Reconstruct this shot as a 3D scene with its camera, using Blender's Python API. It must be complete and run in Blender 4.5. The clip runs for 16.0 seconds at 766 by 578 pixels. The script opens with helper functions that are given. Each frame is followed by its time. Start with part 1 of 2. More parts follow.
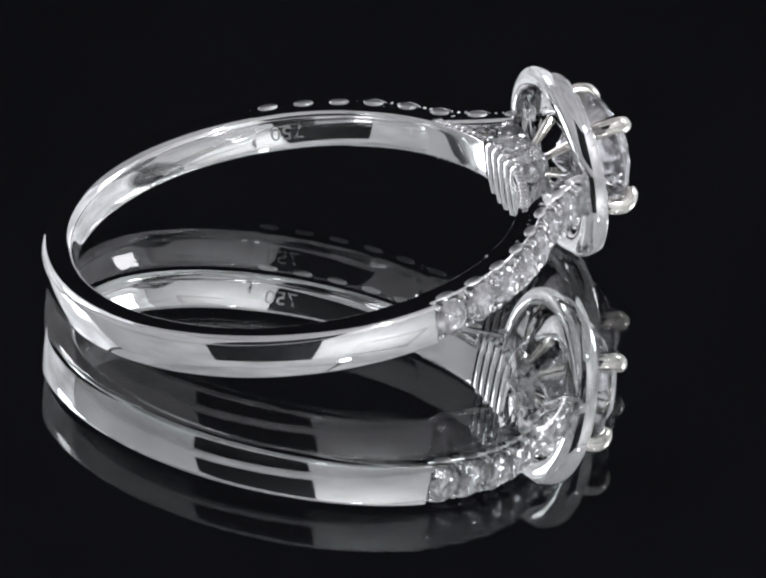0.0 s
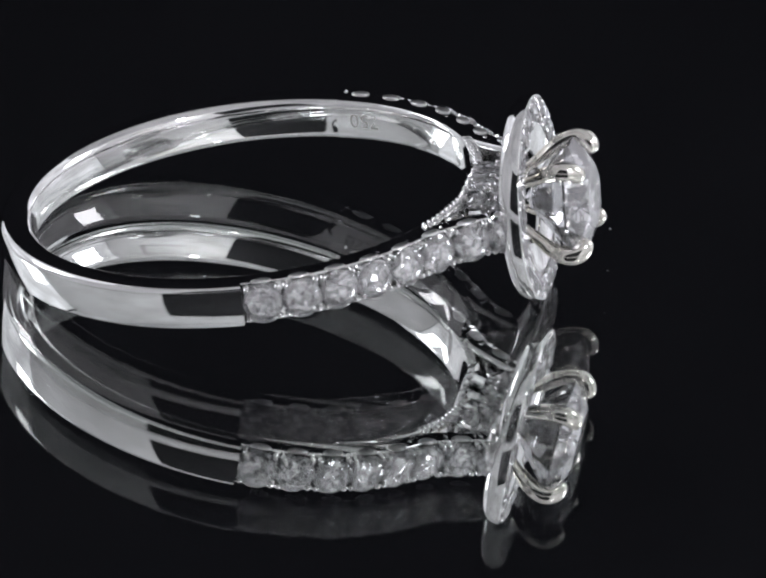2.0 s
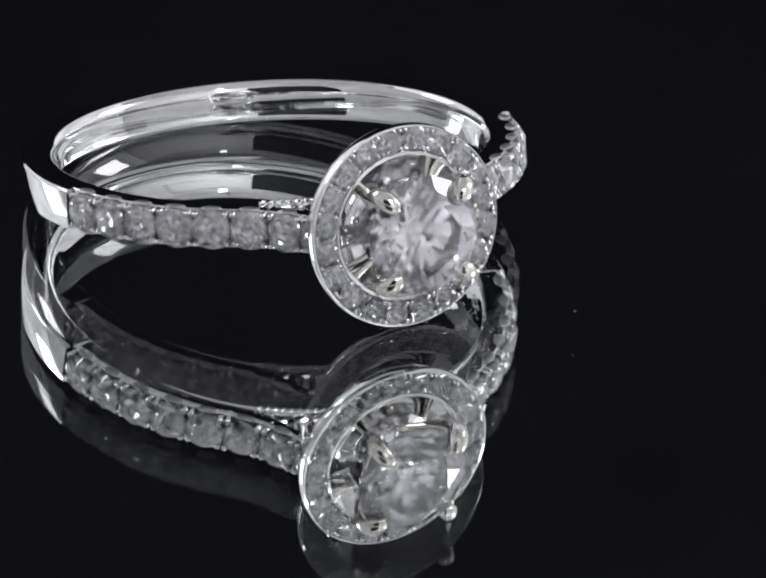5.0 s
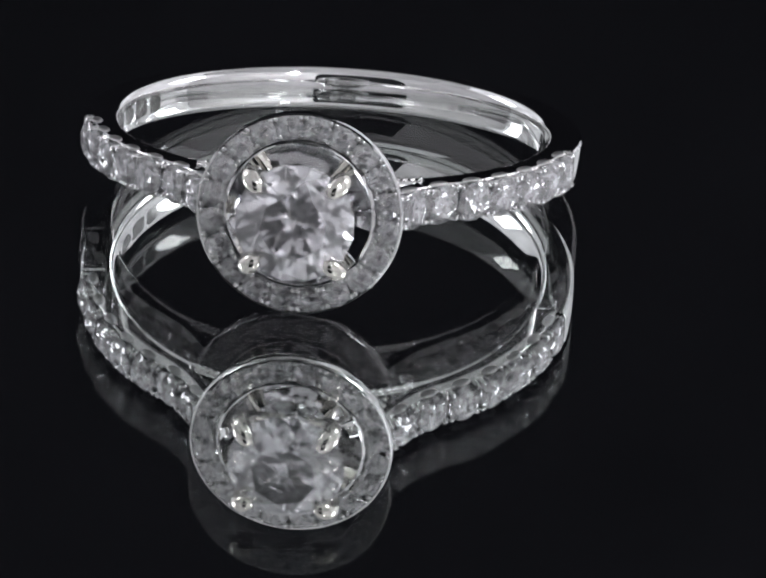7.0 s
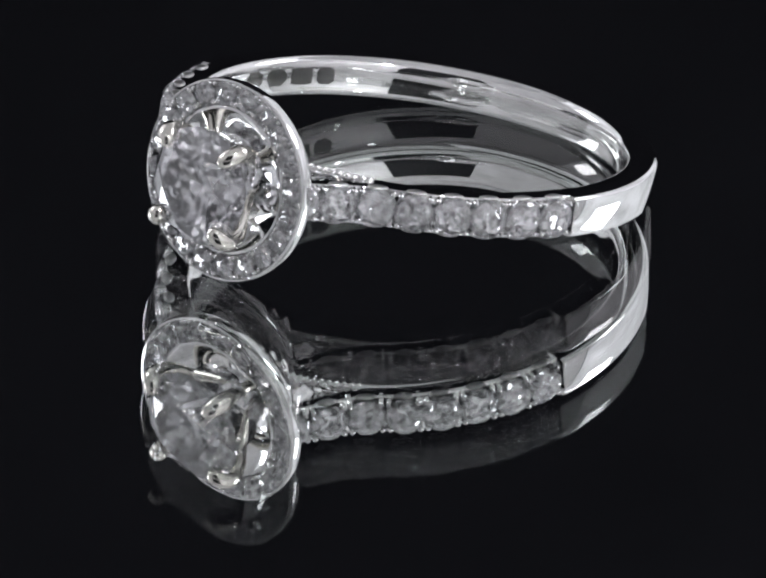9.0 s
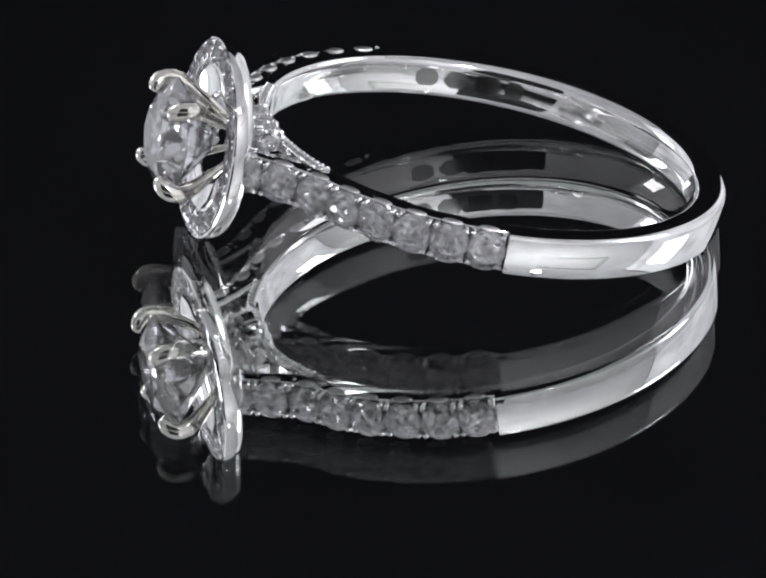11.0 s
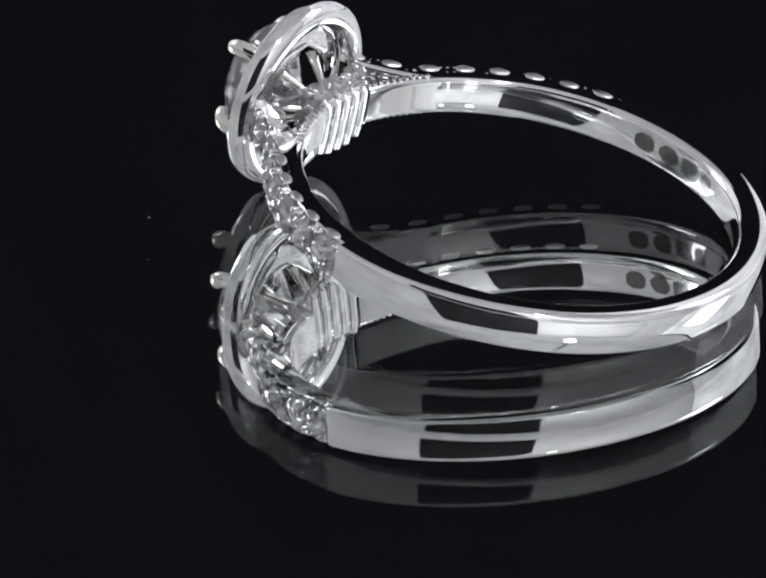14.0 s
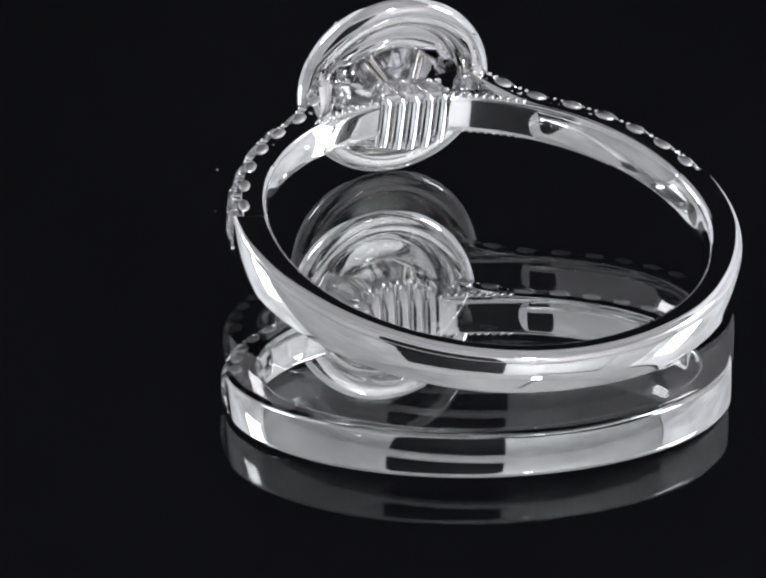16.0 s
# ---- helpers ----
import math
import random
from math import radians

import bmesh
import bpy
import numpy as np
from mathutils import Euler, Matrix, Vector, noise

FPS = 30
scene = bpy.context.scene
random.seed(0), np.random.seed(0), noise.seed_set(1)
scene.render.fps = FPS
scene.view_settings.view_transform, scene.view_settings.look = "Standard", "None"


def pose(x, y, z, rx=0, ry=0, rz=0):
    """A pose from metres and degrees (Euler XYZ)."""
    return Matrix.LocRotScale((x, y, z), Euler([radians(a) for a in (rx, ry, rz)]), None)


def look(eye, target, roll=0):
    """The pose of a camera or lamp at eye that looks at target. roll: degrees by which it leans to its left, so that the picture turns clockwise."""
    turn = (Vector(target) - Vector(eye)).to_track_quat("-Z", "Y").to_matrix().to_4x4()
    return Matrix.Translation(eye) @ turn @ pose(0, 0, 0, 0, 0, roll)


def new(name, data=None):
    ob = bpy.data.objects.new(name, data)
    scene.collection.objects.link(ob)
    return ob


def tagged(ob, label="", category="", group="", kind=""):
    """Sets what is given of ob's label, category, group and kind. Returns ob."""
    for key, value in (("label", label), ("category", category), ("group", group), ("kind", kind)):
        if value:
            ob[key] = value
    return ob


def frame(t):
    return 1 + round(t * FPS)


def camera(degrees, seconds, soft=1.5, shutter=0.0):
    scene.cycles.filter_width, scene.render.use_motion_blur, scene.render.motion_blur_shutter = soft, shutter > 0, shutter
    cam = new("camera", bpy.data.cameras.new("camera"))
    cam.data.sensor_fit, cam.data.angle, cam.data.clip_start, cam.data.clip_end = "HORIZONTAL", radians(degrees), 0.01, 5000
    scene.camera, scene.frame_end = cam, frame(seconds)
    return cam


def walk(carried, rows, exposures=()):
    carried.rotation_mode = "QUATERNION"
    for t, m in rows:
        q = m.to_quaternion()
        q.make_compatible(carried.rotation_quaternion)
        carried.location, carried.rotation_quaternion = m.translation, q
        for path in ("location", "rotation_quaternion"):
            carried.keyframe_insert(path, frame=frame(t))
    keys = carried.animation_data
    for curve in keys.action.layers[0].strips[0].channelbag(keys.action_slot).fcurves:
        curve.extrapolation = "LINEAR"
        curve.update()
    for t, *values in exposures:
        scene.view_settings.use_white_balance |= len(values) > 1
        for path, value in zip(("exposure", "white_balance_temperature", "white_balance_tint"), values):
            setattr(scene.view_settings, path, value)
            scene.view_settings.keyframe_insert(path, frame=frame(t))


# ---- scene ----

MM = 0.001
TAU = math.tau

# ---- camera: on a stand, looking down on the turntable through a long lens ----
cam = camera(6.837, 16.0, soft=2.4)
ELEV, DIST, FLOOR = radians(24.763), 249.92, 1.911
EYE = Vector((0.0, -DIST * math.cos(ELEV), DIST * math.sin(ELEV) - FLOOR)) * MM
AIM = Vector((0.142, 0.0, -FLOOR)) * MM
STILL = look(EYE, AIM, 2.526)
walk(cam, [(0.0, STILL), (16.0, STILL)], exposures=[(0.0, 0.0), (16.0, 0.0)])


def turned(t):
    """How far the turntable has turned at t seconds, in degrees."""
    return -(17.0138 * (t - 7.0) + 0.01043 * (t - 7.0) ** 2)


# ---- world: a dark studio ----
world = bpy.data.worlds.new("studio")
scene.world = world
world.use_nodes = True
world.node_tree.nodes["Background"].inputs[0].default_value = (0.5, 0.5, 0.55, 1)
world.node_tree.nodes["Background"].inputs[1].default_value = 0.0005


# ---- materials ----
def material(name):
    m = bpy.data.materials.new(name)
    m.use_nodes = True
    return m, m.node_tree.nodes, m.node_tree.links, m.node_tree.nodes["Principled BSDF"]


def noise_node(nodes, links, scale, detail=4.0, rough=0.6, stretch=None):
    co = nodes.new("ShaderNodeTexCoord")
    tex = nodes.new("ShaderNodeTexNoise")
    tex.inputs["Scale"].default_value = scale
    tex.inputs["Detail"].default_value = detail
    tex.inputs["Roughness"].default_value = rough
    if stretch:
        mp = nodes.new("ShaderNodeMapping")
        mp.inputs["Scale"].default_value = stretch
        links.new(co.outputs["Object"], mp.inputs["Vector"])
        links.new(mp.outputs["Vector"], tex.inputs["Vector"])
    else:
        links.new(co.outputs["Object"], tex.inputs["Vector"])
    return tex


def ramp_node(nodes, links, source, lo, hi, a=0.3, b=0.7):
    r = nodes.new("ShaderNodeMapRange")
    r.inputs["From Min"].default_value, r.inputs["From Max"].default_value = a, b
    r.inputs["To Min"].default_value, r.inputs["To Max"].default_value = lo, hi
    links.new(source, r.inputs["Value"])
    return r.outputs["Result"]


def polished_metal(name, colour, rough_lo, rough_hi, bump):
    m, nodes, links, b = material(name)
    b.inputs["Metallic"].default_value = 1.0
    b.inputs["Base Color"].default_value = (*colour, 1)
    smear = noise_node(nodes, links, 350.0, 3.0)
    links.new(ramp_node(nodes, links, smear.outputs[0], rough_lo, rough_hi), b.inputs["Roughness"])
    wave = noise_node(nodes, links, 260.0, 2.0, 0.5)
    bp = nodes.new("ShaderNodeBump")
    bp.inputs["Strength"].default_value = bump
    bp.inputs["Distance"].default_value = 0.00012
    links.new(wave.outputs[0], bp.inputs["Height"])
    links.new(bp.outputs["Normal"], b.inputs["Normal"])
    return m


def glow(name, colour, strength, uneven=0.0, scale=6.0):
    m, nodes, links, b = material(name)
    b.inputs["Base Color"].default_value = (0.20, 0.20, 0.20, 1)
    b.inputs["Roughness"].default_value = 0.9
    b.inputs["Emission Color"].default_value = (*colour, 1)
    b.inputs["Emission Strength"].default_value = strength
    if uneven:
        n = noise_node(nodes, links, scale, 3.0)
        links.new(ramp_node(nodes, links, n.outputs[0], strength * (1 - uneven), strength * (1 + uneven)), b.inputs["Emission Strength"])
    return m


def plain(name, colour, rough, scale=40.0, vary=0.25, gloss=0.0):
    m, nodes, links, b = material(name)
    n = noise_node(nodes, links, scale, 5.0)
    mix = nodes.new("ShaderNodeMix")
    mix.data_type = "RGBA"
    mix.inputs["A"].default_value = (*[c * (1 - vary) for c in colour], 1)
    mix.inputs["B"].default_value = (*[c * (1 + vary) for c in colour], 1)
    links.new(n.outputs[0], mix.inputs["Factor"])
    links.new(mix.outputs["Result"], b.inputs["Base Color"])
    b.inputs["Roughness"].default_value = rough
    b.inputs["Specular IOR Level"].default_value = gloss
    return m


def clear_glass(name, ior, colour, rough=0.0, light_lift=0.0, facet=0.0, tilt=0.0):
    m, nodes, links, b = material(name)
    nodes.remove(b)
    g = nodes.new("ShaderNodeBsdfGlass")
    g.inputs["IOR"].default_value = ior
    g.inputs["Roughness"].default_value = rough
    g.inputs["Color"].default_value = (*colour, 1)
    if facet:
        # small cut facets, each leaning its own way
        co = nodes.new("ShaderNodeTexCoord")
        cells = nodes.new("ShaderNodeTexVoronoi")
        cells.inputs["Scale"].default_value = 1.0 / facet
        geo = nodes.new("ShaderNodeNewGeometry")
        centred, lean, added, unit = (nodes.new("ShaderNodeVectorMath") for _ in range(4))
        centred.operation, lean.operation, added.operation, unit.operation = "SUBTRACT", "SCALE", "ADD", "NORMALIZE"
        centred.inputs[1].default_value = (0.5, 0.5, 0.5)
        lean.inputs["Scale"].default_value = tilt
        links.new(co.outputs["Object"], cells.inputs["Vector"])
        links.new(cells.outputs["Color"], centred.inputs[0])
        links.new(centred.outputs[0], lean.inputs[0])
        links.new(lean.outputs[0], added.inputs[0])
        links.new(geo.outputs["Normal"], added.inputs[1])
        links.new(added.outputs[0], unit.inputs[0])
        links.new(unit.outputs[0], g.inputs["Normal"])
    last = g
    if light_lift:
        # near-white diffuse share, varied by noise, stands in for light the stones return
        lift_white = nodes.new("ShaderNodeBsdfDiffuse")
        lift_white.inputs["Color"].default_value = (0.86, 0.86, 0.88, 1)
        last = nodes.new("ShaderNodeMixShader")
        grain = noise_node(nodes, links, 5000.0, 3.0)
        links.new(ramp_node(nodes, links, grain.outputs[0], light_lift * 0.5, light_lift * 1.5), last.inputs[0])
        links.new(g.outputs[0], last.inputs[1])
        links.new(lift_white.outputs[0], last.inputs[2])
    links.new(last.outputs[0], nodes["Material Output"].inputs["Surface"])
    return m


WHITE_GOLD = polished_metal("white_gold", (0.90, 0.90, 0.895), 0.02, 0.07, 0.05)
CLAW_GOLD = polished_metal("claw_gold", (0.90, 0.875, 0.81), 0.03, 0.08, 0.05)
# hallmark metal: base colour darkened in place of the dark surroundings it reflects
ENGRAVED_DARK_REFLECTION = polished_metal("engraved_gold_dark_reflection", (0.2, 0.2, 0.195), 0.12, 0.25, 0.4)
BRIGHT_CUT = polished_metal("bright_cut_gold", (0.5, 0.5, 0.5), 0.25, 0.5, 0.6)
SCRATCHED = polished_metal("scratched_gold", (0.55, 0.55, 0.54), 0.25, 0.45, 0.3)
DIAMOND = clear_glass("diamond", 2.42, (0.99, 0.99, 1.0), 0.0, 0.045)
PAVE_DIAMOND = clear_glass("pave_diamond", 2.42, (0.99, 0.99, 1.0), 0.0, 0.11, 0.00026, 1.1)
DISC_GLASS = clear_glass("disc_glass", 1.5, (0.985, 0.985, 0.98))
MIRROR = polished_metal("dark_mirror", (0.95, 0.975, 0.968), 0.0, 0.004, 0.0)
CLOTH = glow("tent_cloth", (0.985, 0.985, 1.07), 0.20, 0.4)
DIM_CLOTH = glow("folded_cloth", (0.985, 0.985, 1.04), 0.13, 0.3)
SEAM = glow("cloth_seam", (0.985, 0.985, 1.0), 0.012)
SOFTBOX = glow("softbox_diffuser", (0.985, 0.985, 1.07), 0.60, 0.5)
HOT_CORE = glow("lamp_face", (0.985, 0.985, 1.05), 8.0)
BULB = glow("small_bulb", (0.98, 0.98, 1.03), 1230.0)
BLACK = plain("black_velvet", (0.0057, 0.0057, 0.007), 0.9)
COVER = plain("dark_cover", (0.012, 0.012, 0.013), 0.8)
TABLE = plain("black_table", (0.01, 0.01, 0.011), 0.6, gloss=0.2)
DUST = plain("dust", (0.2, 0.2, 0.2), 0.9)


# ---- mesh helpers ----
def mesh_of(name, bm, mat, smooth=False):
    bmesh.ops.recalc_face_normals(bm, faces=bm.faces)
    me = bpy.data.meshes.new(name)
    for f in bm.faces:
        f.smooth = smooth
    bm.to_mesh(me)
    bm.free()
    if smooth:
        me.set_sharp_from_angle(angle=radians(42))
    me.materials.append(mat)
    return me


def part(name, bm, mat, parent, label="", smooth=False):
    ob = new(name, mesh_of(name, bm, mat, smooth))
    ob.parent = parent
    return tagged(ob, label)


def share(name, me, parent, m):
    ob = new(name, me)
    ob.parent = parent
    ob.matrix_basis = m
    return ob


def loft(rings, closed=False, caps=True):
    """A skin over rings of equal point counts, in millimetres."""
    bm = bmesh.new()
    vs = [[bm.verts.new(Vector(p) * MM) for p in r] for r in rings]
    n = len(vs[0])
    pairs = list(zip(vs, vs[1:])) + ([(vs[-1], vs[0])] if closed else [])
    for a, b in pairs:
        for i in range(n):
            j = (i + 1) % n
            bm.faces.new((a[i], a[j], b[j], b[i]))
    if caps and not closed:
        bm.faces.new(vs[0])
        bm.faces.new(vs[-1])
    return bm


def lathe_x(profile, seg=96):
    """A body turned round the x axis from (x, r) points, closed."""
    return loft([[(x, r * math.cos(TAU * k / seg), r * math.sin(TAU * k / seg)) for x, r in profile] for k in range(seg)], closed=True)


def rounded_profile(x0, x1, w0, w1, e, belly=0.0, n=4, belly_in=None, dome=0.0, e_out=None):
    """Band section in (radius, width): from radius x0 (half width w0) to x1 (half width w1), with edges rounded by e."""
    out = []
    f = e_out or e
    for cx, cz, a0, e in ((x1 - f, w1 - f, 0, f), (x0 + e, w0 - e, 90, e), (x0 + e, -w0 + e, 180, e), (x1 - f, -w1 + f, 270, f)):
        for k in range(n + 1):
            a = radians(a0 + 90 * k / n)
            out.append((cx + e * math.cos(a), cz + e * math.sin(a)))
    # belly: the long faces bulge a little, outwards on the outside, inwards (to the finger) on the inside
    def puff(r, z):
        m = (r - (x0 + x1) / 2) / ((x1 - x0) / 2)
        bulge = belly if m > 0 or belly_in is None else belly_in
        return r + bulge * m * (1 - (z / max(w0, w1)) ** 2), z * (1 + dome * (1 - m * m))
    k = len(out)
    fine = []
    for i in range(k):
        a, b = out[i], out[(i + 1) % k]
        steps = 5 if abs(a[1] - b[1]) > max(w0, w1) else (4 if dome and abs(a[0] - b[0]) > 0.2 else 1)
        for s_ in range(steps):
            f = s_ / steps
            fine.append(puff(a[0] + (b[0] - a[0]) * f, a[1] + (b[1] - a[1]) * f))
    return fine


def frames_along(points):
    """Places, outward normals of a path in the xy plane."""
    out = []
    for i, p in enumerate(points):
        a, b = points[max(i - 1, 0)], points[min(i + 1, len(points) - 1)]
        d = Vector((b[0] - a[0], b[1] - a[1], 0)).normalized()
        nrm = Vector((d.y, -d.x, 0))
        if nrm.dot(Vector((p[0], p[1], 0))) < 0:
            nrm = -nrm
        out.append((Vector((p[0], p[1], 0)), nrm))
    return out


def brilliant(r, loose=0.0, fold=8):
    """A round brilliant of girdle radius r (millimetres), table towards +z, girdle at z 0."""
    bm = bmesh.new()
    def ring(n, rad, z, off=0.0):
        for k in range(n):
            a = TAU * (k + off) / n
            bm.verts.new(Vector((rad * math.cos(a), rad * math.sin(a), z)) * r * MM)
    ring(fold, 0.56, 0.325)
    ring(fold, 0.80, 0.205, 0.5)
    ring(2 * fold, 1.0, 0.02)
    ring(2 * fold, 1.0, -0.02)
    if fold > 8:
        ring(fold, 0.62, -0.36)
    ring(fold, 0.245, -0.70, 0.5)
    ring(1, 0.02, -0.865)
    for v in bm.verts:
        v.co += Vector([random.uniform(-loose, loose) * r * MM for _ in range(3)])
    bmesh.ops.convex_hull(bm, input=bm.verts)
    bmesh.ops.delete(bm, geom=[v for v in bm.verts if not v.link_faces], context="VERTS")
    bmesh.ops.dissolve_limit(bm, angle_limit=radians(0.6), verts=bm.verts, edges=bm.edges)
    return bm


def ball(r, seg=10, rings=6, squash=1.0):
    bm = bmesh.new()
    bmesh.ops.create_uvsphere(bm, u_segments=seg, v_segments=rings, radius=r * MM)
    for v in bm.verts:
        v.co.z *= squash
    return bm


def tube(points, radii, seg=12, flat=1.0, ref=None):
    """A rounded rod through points (millimetres) with a radius at each, domed at both ends."""
    pts = [Vector(p) for p in points]
    rings = []
    n = len(pts)
    for i, p in enumerate(pts):
        d = (pts[min(i + 1, n - 1)] - pts[max(i - 1, 0)]).normalized()
        side = d.cross(Vector((1, 0, 0)))
        if side.length < 1e-4:
            side = d.cross(Vector((0, 0, 1)))
        if ref:
            side = Vector(ref)
        side.normalize()
        up = d.cross(side).normalized()
        rings.append([p + side * radii[i] * math.cos(TAU * k / seg) + up * radii[i] * flat * math.sin(TAU * k / seg) for k in range(seg)])
    return loft(rings)


# ---- setting: table, light tent, backdrop ----
def sector(az0, az1, el0, el1, radius, thick=4.0, n=24):
    """A curved upright panel (millimetres) between two bearings (degrees from the camera's side, + to its right) and two heights in degrees."""
    bm = bmesh.new()
    grid = []
    for rr in (radius, radius + thick):
        rows = []
        for el in (el0, el1):
            z = radius * math.tan(radians(el))
            rows.append([bm.verts.new(Vector((rr * math.sin(radians(az0 + (az1 - az0) * k / n)), -rr * math.cos(radians(az0 + (az1 - az0) * k / n)), z)) * MM) for k in range(n + 1)])
        grid.append(rows)
    (a, b), (c, d) = grid
    for k in range(n):
        bm.faces.new((a[k], a[k + 1], b[k + 1], b[k]))
        bm.faces.new((c[k], d[k], d[k + 1], c[k + 1]))
        bm.faces.new((b[k], b[k + 1], d[k + 1], d[k]))
        bm.faces.new((a[k], c[k], c[k + 1], a[k + 1]))
    for k in (0, n):
        bm.faces.new((a[k], b[k], d[k], c[k]))
    return bm


bm = bmesh.new()
bmesh.ops.create_cube(bm, size=1.0, matrix=Matrix.Translation((0, 0, -0.026)) @ Matrix.Diagonal((1.4, 1.4, 0.02, 1)))
tabletop = new("ground", mesh_of("ground", bm, TABLE))
tagged(tabletop, "matt black table under the turntable", "table", kind="structure")

tent = tagged(new("light_tent"), "white cloth light tent lit from outside, with dark openings", "light tent", kind="structure")
for a0, a1, e0, e1 in ((-108, -39, -3, 58), (-39, 12, -3, 5), (12, 30, -3, 48), (30, 66, -3, 32), (66, 88, -3, 58), (-39, 66, 48, 58), (-199, -108, 49, 58), (88, 161, 49, 58), (-199, -150, 44.3, 49)):
    part("tent_panel", sector(a0, a1, e0, e1, 450), CLOTH, tent)
part("front_cover", sector(-39, 12, 6, 47, 452), COVER, tent, "black cover round the lens")
part("front_flap", sector(30, 64, 32, 47, 452), DIM_CLOTH, tent, "dimmer double fold of cloth over the opening")
part("flap_edge", sector(63.5, 67, 32.8, 47, 449), SEAM, tent, "dark seam of the flap")
part("flap_edge", sector(38, 63.5, 32.8, 34.6, 449), SEAM, tent, "dark seam of the flap")
backdrop = new("backdrop", mesh_of("backdrop", sector(161.5, 210, -3, 44, 450), BLACK))
tagged(backdrop, "black velvet backdrop behind the turntable", "backdrop", kind="structure")
bm = bmesh.new()
bmesh.ops.create_cone(bm, cap_ends=True, segments=64, radius1=0.47, radius2=0.47, depth=0.01, matrix=Matrix.Translation((0, 0, 0.735)))
tagged(new("ceiling", mesh_of("ceiling", bm, CLOTH)), "lit white cloth roof over the tent", "roof", kind="structure")


def softbox(a0, a1, e0, e1, core):
    box = tagged(new("softbox"), "bright white softbox beside the turntable", "softbox")
    part("diffuser", sector(a0, a1, e0, e1, 440), SOFTBOX, box, "glowing white diffuser")
    part("lamp_face", sector(*core, 436), HOT_CORE, box, "brightest patch before the lamp")
    part("housing", sector(a0 - 0.5, a1 + 0.5, e0 - 0.5, e1 + 0.5, 445), BLACK, box, "black housing")
    return box


softbox(-150, -108, 0, 48, (-124, -112, 18, 34))
softbox(88, 161, 0, 48, (99, 117, 26, 42))

LAMP_AZ, LAMP_EL = 32.5, 53
spot = tagged(new("spotlight"), "bright round studio lamp on a thin black arm", "lamp")
d = Vector((math.sin(radians(LAMP_AZ)) * math.cos(radians(LAMP_EL)), -math.cos(radians(LAMP_AZ)) * math.cos(radians(LAMP_EL)), math.sin(radians(LAMP_EL)))) * 400
bulb = part("bulb", ball(13.0, 32, 20), BULB, spot, "glowing round bulb", True)
bulb.location = d * MM
part("arm", tube([d + Vector((0, 0, 15)), d + Vector((5, -10, 150)), d + Vector((10, -20, 424))], [4, 4, 4]), BLACK, spot)

# ---- turntable: glass disc over a mirror ----
GLASS_DEEP = 2.55
disc = tagged(new("turntable"), "black mirrored glass turntable disc, lightly dusty", "turntable")
part("glass", loft([[(150 * math.cos(TAU * k / 128), 150 * math.sin(TAU * k / 128), z) for k in range(128)] for z in (-3.2, 0.0)]), DISC_GLASS, disc, "clear glass top")
part("mirror", loft([[(148 * math.cos(TAU * k / 128), 148 * math.sin(TAU * k / 128), z) for k in range(128)] for z in (-3.0, -GLASS_DEEP)]), MIRROR, disc, "dark mirror backing")
part("plinth", loft([[(120 * math.cos(TAU * k / 64), 120 * math.sin(TAU * k / 64), z) for k in range(64)] for z in (-16.0, -3.25)]), TABLE, disc, "black plinth")

for x, y, size in ((3.17, -8.68, 0.055),):
    bm = ball(size, 7, 4, 0.5)
    speck = part("dust_speck", bm, DUST, disc, "pale speck of dust")
    speck.location = Vector((x, y, size * 0.4)) * MM

# ---- ring ----
ring = tagged(new("ring"), "polished white gold diamond halo ring lying on black glass", "ring")
R_OUT, HALF = 9.80, 0.80
PAVE = 80.0          # where the stones begin, degrees from the head

# plain shank round the back, growing thicker to the shoulders
rings = []
N = 120
for k in (0, 0.02, *range(1, N), N - 0.02, N):
    a = radians(PAVE + (360 - 2 * PAVE) * k / N)
    back = max(0.0, (math.cos(radians(PAVE)) - math.cos(a)) / (1 + math.cos(radians(PAVE))))
    inner = 8.50 + 0.17 * back
    soft = min(1.0, 1.3 * back)
    soft = soft * soft * (3 - 2 * soft)
    rings.append([(rr * math.cos(a), rr * math.sin(a), z) for rr, z in rounded_profile(inner, R_OUT, HALF, HALF, 0.20 + 0.08 * soft, 0.02, 6, 0.10, 0.09 * soft, 0.14 + 0.10 * soft)])
part("shank", loft(rings), WHITE_GOLD, ring, "plain polished back of the band", True)

STONES = [mesh_of("pave_stone", brilliant(0.755, 0.02, 12), PAVE_DIAMOND) for k in range(6)]
bm = ball(1.0, 16, 8)
for v in bm.verts:
    v.co = Vector((v.co.x * 0.22, v.co.y * 0.40, v.co.z * 0.075))
SCALLOP = mesh_of("scallop", bm, BRIGHT_CUT, True)
BEAD = mesh_of("bead", ball(0.10, 10, 6), WHITE_GOLD, True)
PRONG = mesh_of("prong", tube([(0, 0, -0.62), (0, 0, -0.2), (0, 0, -0.02), (0, 0, 0.06), (0, 0, 0.10)], [0.13, 0.12, 0.115, 0.09, 0.03], 10), WHITE_GOLD, True)
STRAND = mesh_of("rope_strand", tube([(-0.17, 0.10, 0.0), (-0.12, 0.07, 0.01), (0.12, -0.07, 0.01), (0.17, -0.10, 0.0)], [0.03, 0.075, 0.075, 0.03], 8), WHITE_GOLD, True)
SMALL = mesh_of("gallery_stone", brilliant(0.44), PAVE_DIAMOND)
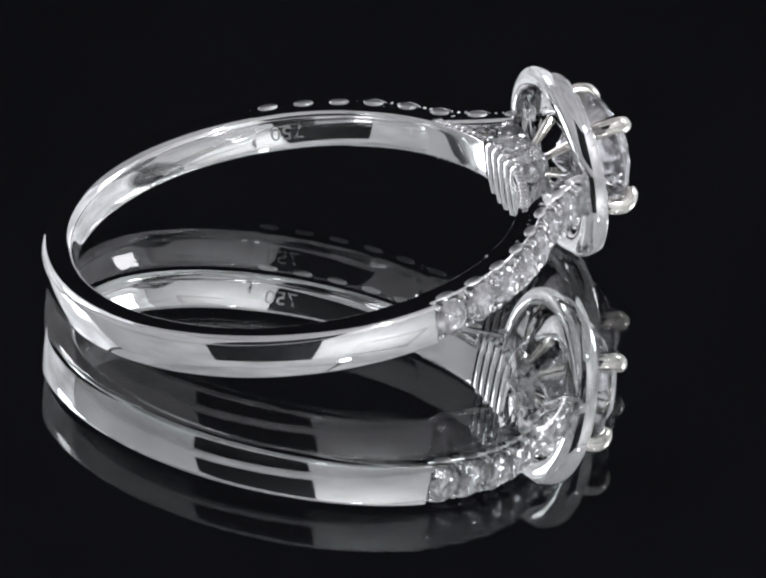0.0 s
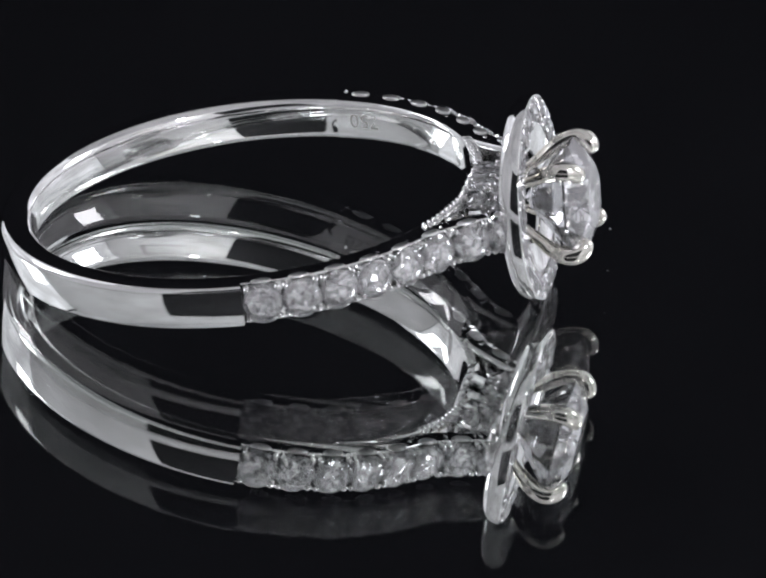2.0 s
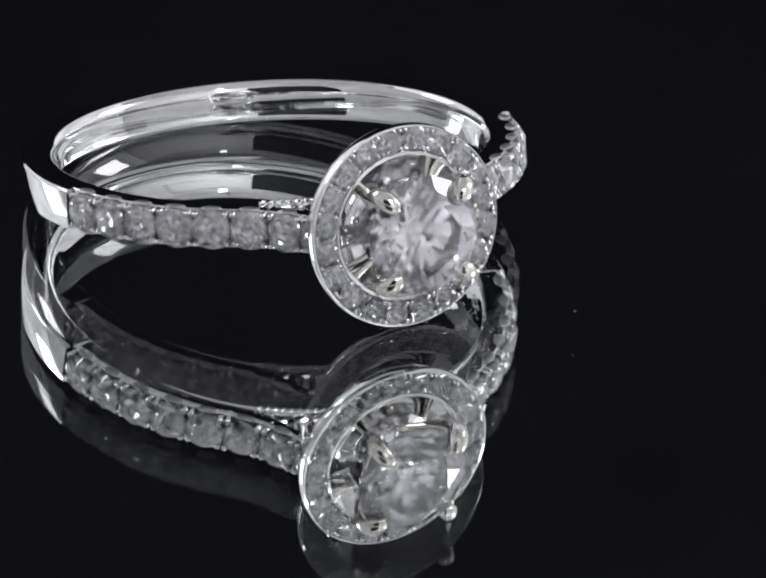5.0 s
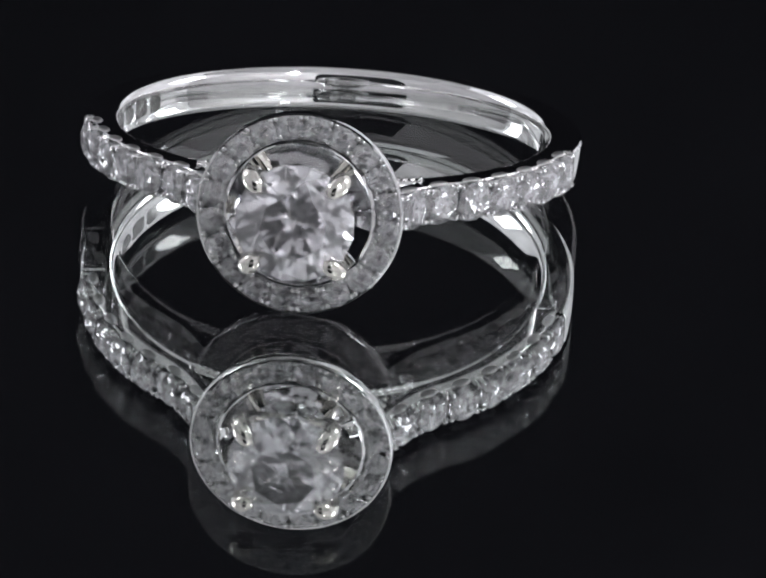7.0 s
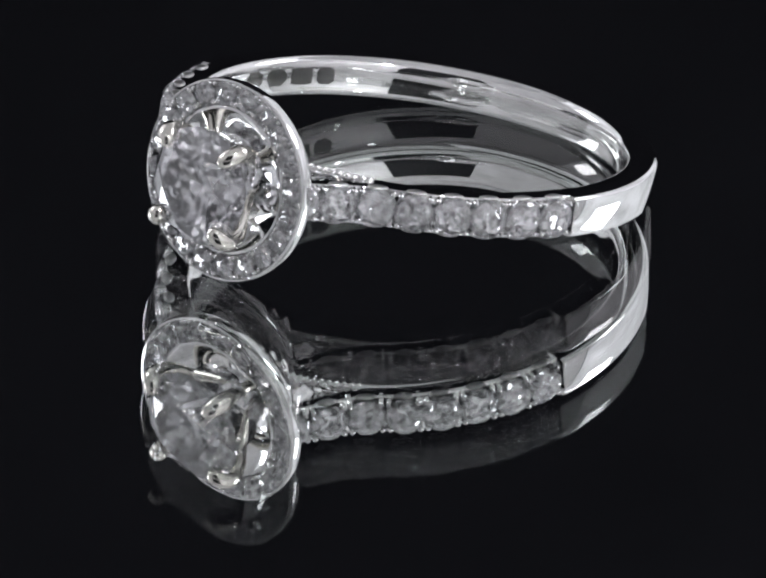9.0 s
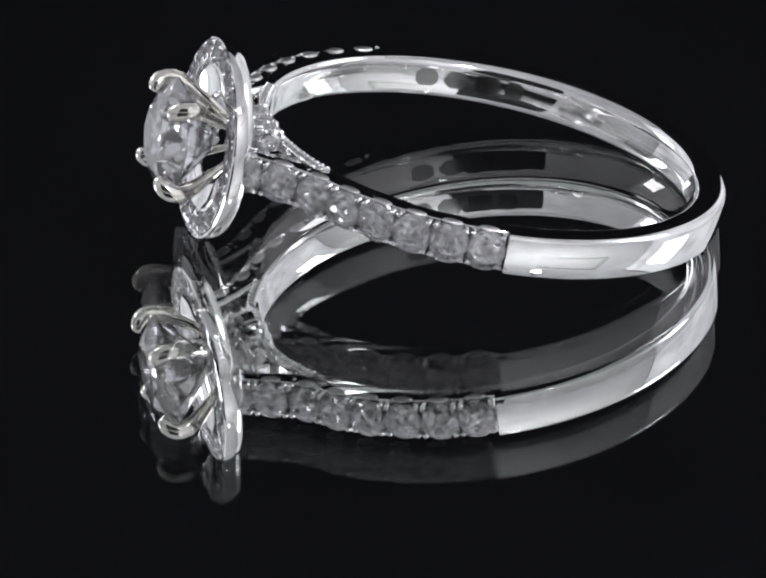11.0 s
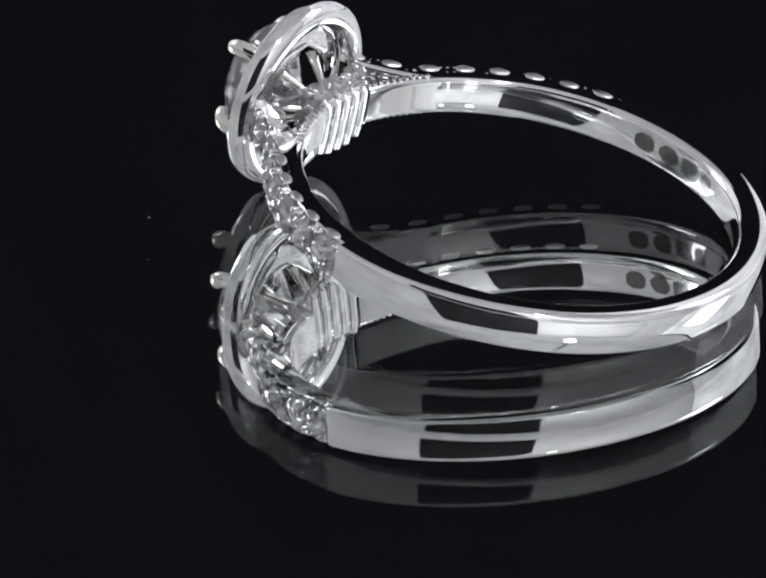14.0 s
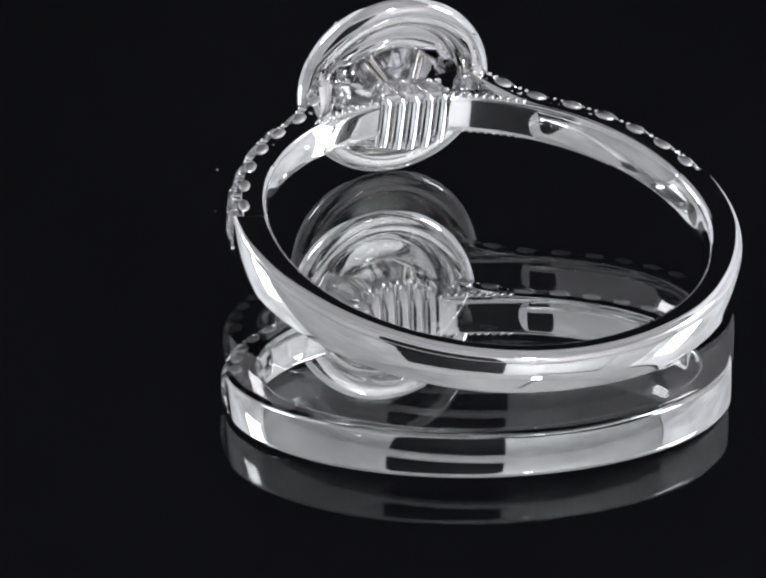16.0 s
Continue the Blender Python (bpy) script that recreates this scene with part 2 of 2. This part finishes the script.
HALO_STONES = [mesh_of("halo_stone", brilliant(0.53, 0.02, 10), PAVE_DIAMOND) for k in range(6)]


def tipped(n, much):
    """A direction near n: stones never sit quite level."""
    return (Vector(n) + Vector([random.uniform(-much, much) for _ in range(3)])).normalized()


def shoulder_path(side):
    """Centre line of the outside of a shoulder, from the plain shank to the halo."""
    pts = []
    for k in (0, 0.03, *range(1, 46)):
        a = radians(PAVE - k)
        pts.append((9.72 * math.cos(a), 9.72 * math.sin(a) * side))
    a = radians(PAVE - 45)
    p, d = Vector((9.72 * math.cos(a), 9.72 * math.sin(a))), Vector((math.sin(a), -math.cos(a)))
    mid, end = p + d * 1.3, Vector((10.62, 3.50))
    for k in range(1, 13):
        f = k / 12
        q = p * (1 - f) ** 2 + mid * 2 * f * (1 - f) + end * f * f
        pts.append((q.x, q.y * side))
    return pts


def axis_pose(p, n, spin=0.0):
    """A pose at p (millimetres) whose z axis points along n."""
    return Matrix.Translation(Vector(p) * MM) @ Vector(n).to_track_quat("Z", "Y").to_matrix().to_4x4() @ Matrix.Rotation(spin, 4, "Z")


def shoulder(side):
    path = shoulder_path(side)
    fr = [(p, p.normalized()) if i < 44 else (p, n) for i, (p, n) in enumerate(frames_along(path))]
    rings_ = []
    for i, (p, n) in enumerate(fr):
        f = i / (len(fr) - 1)
        deep = 1.22 - 0.40 * min(1.0, max(0.0, f - 0.8) / 0.2)
        wi = 0.80 - 0.07 * f
        rings_.append([tuple(p + n * (rr) + Vector((0, 0, z))) for rr, z in rounded_profile(-deep, -0.27, wi, wi, 0.16, 0.0, 6, 0.10, 0.0, 0.06)])
    arm = part("shoulder", loft(rings_), WHITE_GOLD, ring, "shoulder of the band set with a row of small diamonds", True)
    # stones and beads, evenly along the outside
    lengths = [0.0]
    for a, b in zip(path, path[1:]):
        lengths.append(lengths[-1] + math.dist(a, b))
    def place(s_):
        for i in range(len(path) - 1):
            if lengths[i + 1] >= s_:
                f = (s_ - lengths[i]) / (lengths[i + 1] - lengths[i])
                return fr[i][0].lerp(fr[i + 1][0], f), fr[i][1].lerp(fr[i + 1][1], f).normalized()
        return fr[-1]
    pitch = 1.47
    count = 8
    for k in range(count):
        p, n = place(0.78 + pitch * k)
        for face in (1, -1):
            share("scallop", SCALLOP, arm, Matrix.Translation((p - n * 0.36 + Vector((0, 0, face * (0.795 - 0.07 * k / count)))) * MM) @ Matrix.Rotation(math.atan2(n.y, n.x), 4, "Z"))
        share("pave_stone", random.choice(STONES), arm, axis_pose(p - n * 0.05, tipped(n, 0.07), random.uniform(0, 0.8)))
    for k in range(count + 1):
        p, n = place(0.045 + pitch * k)
        t = n.cross(Vector((0, 0, 1)))
        for z in (-0.57, 0.57):
            for dx in (-0.15, 0.15):
                share("prong", PRONG, arm, axis_pose(p - n * random.uniform(0.0, 0.05) + t * dx + Vector((0, 0, z)), tipped(n + Vector((0, 0, -z * 0.15)), 0.06)))
    return arm


shoulder(1)
shoulder(-1)

# inner rail: the inside of the band runs on to the base of the head
for side in (1, -1):
    rings = []
    for k in range(31):
        a = radians(55 - 45 * k / 30)
        rings.append([(rr * math.cos(a), rr * math.sin(a) * side, z) for rr, z in rounded_profile(8.497, 8.86, 0.78, 0.74, 0.1, 0.0, 3)])
    rail = part("rail", loft(rings), WHITE_GOLD, ring, "thin inner rail of the split shoulder with a beaded edge", True)
    for k in range(10):
        a = radians(10.5 + 2.05 * k)
        for z in (-0.775, 0.775):
            share("rope_strand", STRAND, rail, Matrix.Translation(Vector((8.70 * math.cos(a), 8.70 * math.sin(a) * side, z)) * MM) @ Matrix.Rotation(a * side, 4, "Z"))

# base: fluted round boss on the finger side
seg = 72
rings = []
for x, r in ((9.25, 1.15), (9.2, 1.5), (8.75, 1.58), (8.6, 1.5)):
    rings.append([(x, r * math.cos(TAU * k / seg), min(0.78, r * math.sin(TAU * k / seg))) for k in range(seg)])
bm = loft(rings)
base = part("base", bm, WHITE_GOLD, ring, "round base of the head", False)
for k in range(5):
    y = -1.18 + 0.59 * k
    h = 1.42 - 0.12 * abs(y) ** 3
    part("flute", tube([(8.72, y, -h - 0.06), (8.60, y, -h), (8.55, y, -h * 0.5), (8.55, y, 0.3), (8.57, y, 0.72), (8.64, y, 0.80)], [0.20, 0.25, 0.265, 0.265, 0.25, 0.16], 14, 0.8), WHITE_GOLD, base, "", True)

# block of small diamonds between the base and the halo
GALLERY = ((8.62, 1.30, 0.86), (8.72, 1.42, 0.95), (9.30, 1.36, 0.92), (9.75, 1.05, 0.78), (10.05, 0.60, 0.55), (10.12, 0.45, 0.42))
gallery = part("gallery", loft([[(x, wy * sy * fy, wz * sz * fz) for sy, sz, fy, fz in ((1, 1, 1, 0.75), (1, 1, 0.85, 1), (-1, 1, 0.85, 1), (-1, 1, 1, 0.75), (-1, -1, 1, 0.75), (-1, -1, 0.85, 1), (1, -1, 0.85, 1), (1, -1, 1, 0.75))] for x, wy, wz in GALLERY]), WHITE_GOLD, ring, "tapered block below the halo set with small diamonds", True)
for face in (1, -1):
    for x, y, z in ((9.06, -0.90, 0.93), (9.06, 0.0, 0.94), (9.06, 0.90, 0.93), (9.72, -0.48, 0.82), (9.72, 0.48, 0.82)):
        share("gallery_stone", SMALL, gallery, axis_pose((x, y, face * z), tipped((0.1 if x < 9.5 else 0.5, 0, face), 0.12)))
    for x, ys, z in ((8.68, (-1.34, -0.45, 0.45, 1.34), 0.95), (9.46, (-1.28, -0.92, 0.0, 0.92, 1.28), 0.92), (10.04, (-0.55, 0.0, 0.55), 0.62)):
        for y in ys:
            share("bead", BEAD, gallery, axis_pose((x, y, face * z), (0, 0, face)) @ Matrix.Scale(random.uniform(1.3, 1.7), 4))
for side in (1, -1):
    for x, y, lean in ((9.10, 1.40, 0.0), (9.72, 1.08, 0.6)):
        for z in (-0.42, 0.42):
            share("gallery_stone", SMALL, gallery, axis_pose((x, side * y, z), tipped((lean, side, 0), 0.2)))
    # diamond set cheek between the end of the shoulder and the halo
    cheek = part("cheek", tube([(9.55, side * 2.75, 0), (9.95, side * 2.62, 0), (10.42, side * 2.75, 0)], [0.30, 0.55, 0.40], 12, 0.8), WHITE_GOLD, ring, "small diamond set cheek behind the halo", True)
    for z in (-0.42, 0.42):
        share("gallery_stone", SMALL, cheek, axis_pose((9.92, side * 2.55, z), tipped((-0.3, -0.5 * side, 1.2 * z), 0.2)))
    for x, z in ((9.6, 0.3), (9.6, -0.3), (10.0, 0.62), (10.0, -0.62), (10.3, 0.35), (10.3, -0.35)):
        share("bead", BEAD, cheek, axis_pose((x, side * 2.60, z), (0, 0, 1)) @ Matrix.Scale(1.4, 4))

# halo: dished collar with its stones
profile = [(10.60, 2.95), (10.44, 3.02), (10.36, 3.18), (10.36, 3.42), (10.42, 3.65), (10.56, 3.83), (10.80, 3.92), (11.08, 3.94), (11.18, 3.91), (11.2, 3.84), (11.10, 3.80), (10.84, 3.70), (10.80, 3.00), (11.04, 2.92), (11.14, 2.88), (11.16, 2.80), (11.1, 2.75), (10.8, 2.8)]
halo = part("halo", lathe_x(profile, 128), WHITE_GOLD, ring, "round polished halo collar set with small diamonds", True)
HN = 20
for k in range(HN):
    a = TAU * (k + 0.5) / HN
    share("halo_stone", random.choice(HALO_STONES), halo, axis_pose((11.14, 3.36 * math.cos(a), 3.36 * math.sin(a)), tipped((1, 0, 0), 0.08), random.uniform(0, 0.8)))
    a = TAU * k / HN
    for r, da in ((3.04, -0.035), (3.04, 0.035), (3.72, -0.03), (3.72, 0.03)):
        share("bead", BEAD, halo, axis_pose((11.16, r * math.cos(a + da), r * math.sin(a + da)), (1, 0, 0)) @ Matrix.Scale(1.1, 4))

# funnel walls between the halo and the centre stone
for a0, a1 in ((10, 170), (190, 322), (350, 366)):
    rings = []
    for k in range(41):
        a = radians(a0 + (a1 - a0) * k / 40)
        rings.append([(x, r * math.cos(a), r * math.sin(a)) for x, r in ((11.12, 2.84), (11.16, 2.76), (11.00, 2.46), (10.88, 1.80), (10.82, 1.77), (10.86, 2.56))])
    part("funnel", loft(rings), WHITE_GOLD, ring, "polished funnel wall inside the halo", True)

# centre stone and its four claws
centre = part("centre_stone", brilliant(2.28), DIAMOND, ring, "large round brilliant-cut diamond")
centre.matrix_basis = axis_pose((12.58, 0, 0), (1, 0, 0), 0.2)


def smooth_path(pts, per=4):
    """Points along a soft curve through pts (x, r, radius)."""
    out = []
    n = len(pts)
    for i in range(n - 1):
        p0, p1, p2, p3 = (pts[max(i - 1, 0)], pts[i], pts[i + 1], pts[min(i + 2, n - 1)])
        for k in range(per):
            t = k / per
            out.append([0.5 * (2 * b + (c - a) * t + (2 * a - 5 * b + 4 * c - d_) * t * t + (3 * b - a - 3 * c + d_) * t ** 3) for a, b, c, d_ in zip(p0, p1, p2, p3)])
    return out + [list(pts[-1])]


for k in range(4):
    a = radians(45 + 90 * k)
    c, s_ = math.cos(a), math.sin(a)
    line = smooth_path([(9.6, 0.38, 0.11), (10.3, 0.95, 0.14), (11.2, 1.68, 0.23), (11.9, 2.24, 0.32), (12.45, 2.44, 0.36), (12.80, 2.38, 0.37), (13.02, 2.16, 0.35), (13.10, 1.92, 0.27), (13.09, 1.74, 0.04)])
    part("claw", tube([(x, r * c, r * s_) for x, r, w in line], [w for x, r, w in line], 16, 1.0, (0, -s_, c)), CLAW_GOLD, ring, "rounded claw gripping the stone", True)

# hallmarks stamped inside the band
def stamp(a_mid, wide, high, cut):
    """A sunken cartouche on the inside of the band, following its curve; dark reflections are put into its colour."""
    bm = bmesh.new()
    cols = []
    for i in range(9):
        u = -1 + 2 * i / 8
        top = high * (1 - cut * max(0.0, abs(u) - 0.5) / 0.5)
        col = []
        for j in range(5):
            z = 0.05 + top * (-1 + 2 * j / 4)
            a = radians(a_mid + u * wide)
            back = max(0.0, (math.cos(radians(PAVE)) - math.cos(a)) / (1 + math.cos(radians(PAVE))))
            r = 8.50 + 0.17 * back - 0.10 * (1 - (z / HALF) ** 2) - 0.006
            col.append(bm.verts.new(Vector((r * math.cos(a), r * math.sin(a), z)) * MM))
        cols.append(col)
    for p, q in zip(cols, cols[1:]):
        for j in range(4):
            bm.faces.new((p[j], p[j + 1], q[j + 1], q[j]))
    return part("hallmark", bm, ENGRAVED_DARK_REFLECTION, ring, "stamped hallmark inside the band, dark reflections painted into its colour", True)


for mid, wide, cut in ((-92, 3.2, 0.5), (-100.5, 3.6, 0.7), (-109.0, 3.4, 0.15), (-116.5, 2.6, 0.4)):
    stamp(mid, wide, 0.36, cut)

# the fineness mark, upside down on the inside of one shoulder
def fineness(text, a_first, height):
    data = bpy.data.curves.new("fineness_mark", "FONT")
    data.body, data.size = text, height * 1.4
    data.resolution_u = 3
    tmp = bpy.data.objects.new("fineness_mark", data)
    me = bpy.data.meshes.new_from_object(tmp)
    bpy.data.objects.remove(tmp)
    for v in me.vertices:
        z = 0.32 - v.co.y
        a = radians(a_first) + v.co.x * 1.1 / 8.4
        r = 8.50 - 0.10 * (1 - (z / HALF) ** 2) - 0.006
        v.co = Vector((r * math.cos(a), r * math.sin(a), z)) * MM
    me.materials.append(SCRATCHED)
    ob = new("fineness_mark", me)
    ob.parent = ring
    return tagged(ob, "small engraved number inside the band")


fineness("750", 67.0, 0.58)

# ---- the ring's seat on the disc: resting on halo and back of the band ----
SEAT = Matrix.Translation(Vector((-2.0899, 4.7477, 4.0831 - FLOOR)) * MM) @ pose(0, 0, 0, 0, 0, -95.472) @ pose(0, 0, 0, 0, -9.056, 0) @ pose(0, 0, 0, 0.4, 0, 0)


def motions():
    times = [0.5 * k for k in range(33)]
    walk(disc, [(t, pose(0, 0, 0, 0, 0, turned(t))) for t in times])
    walk(ring, [(t, pose(0, 0, 0, 0, 0, turned(t)) @ SEAT) for t in times])


motions()
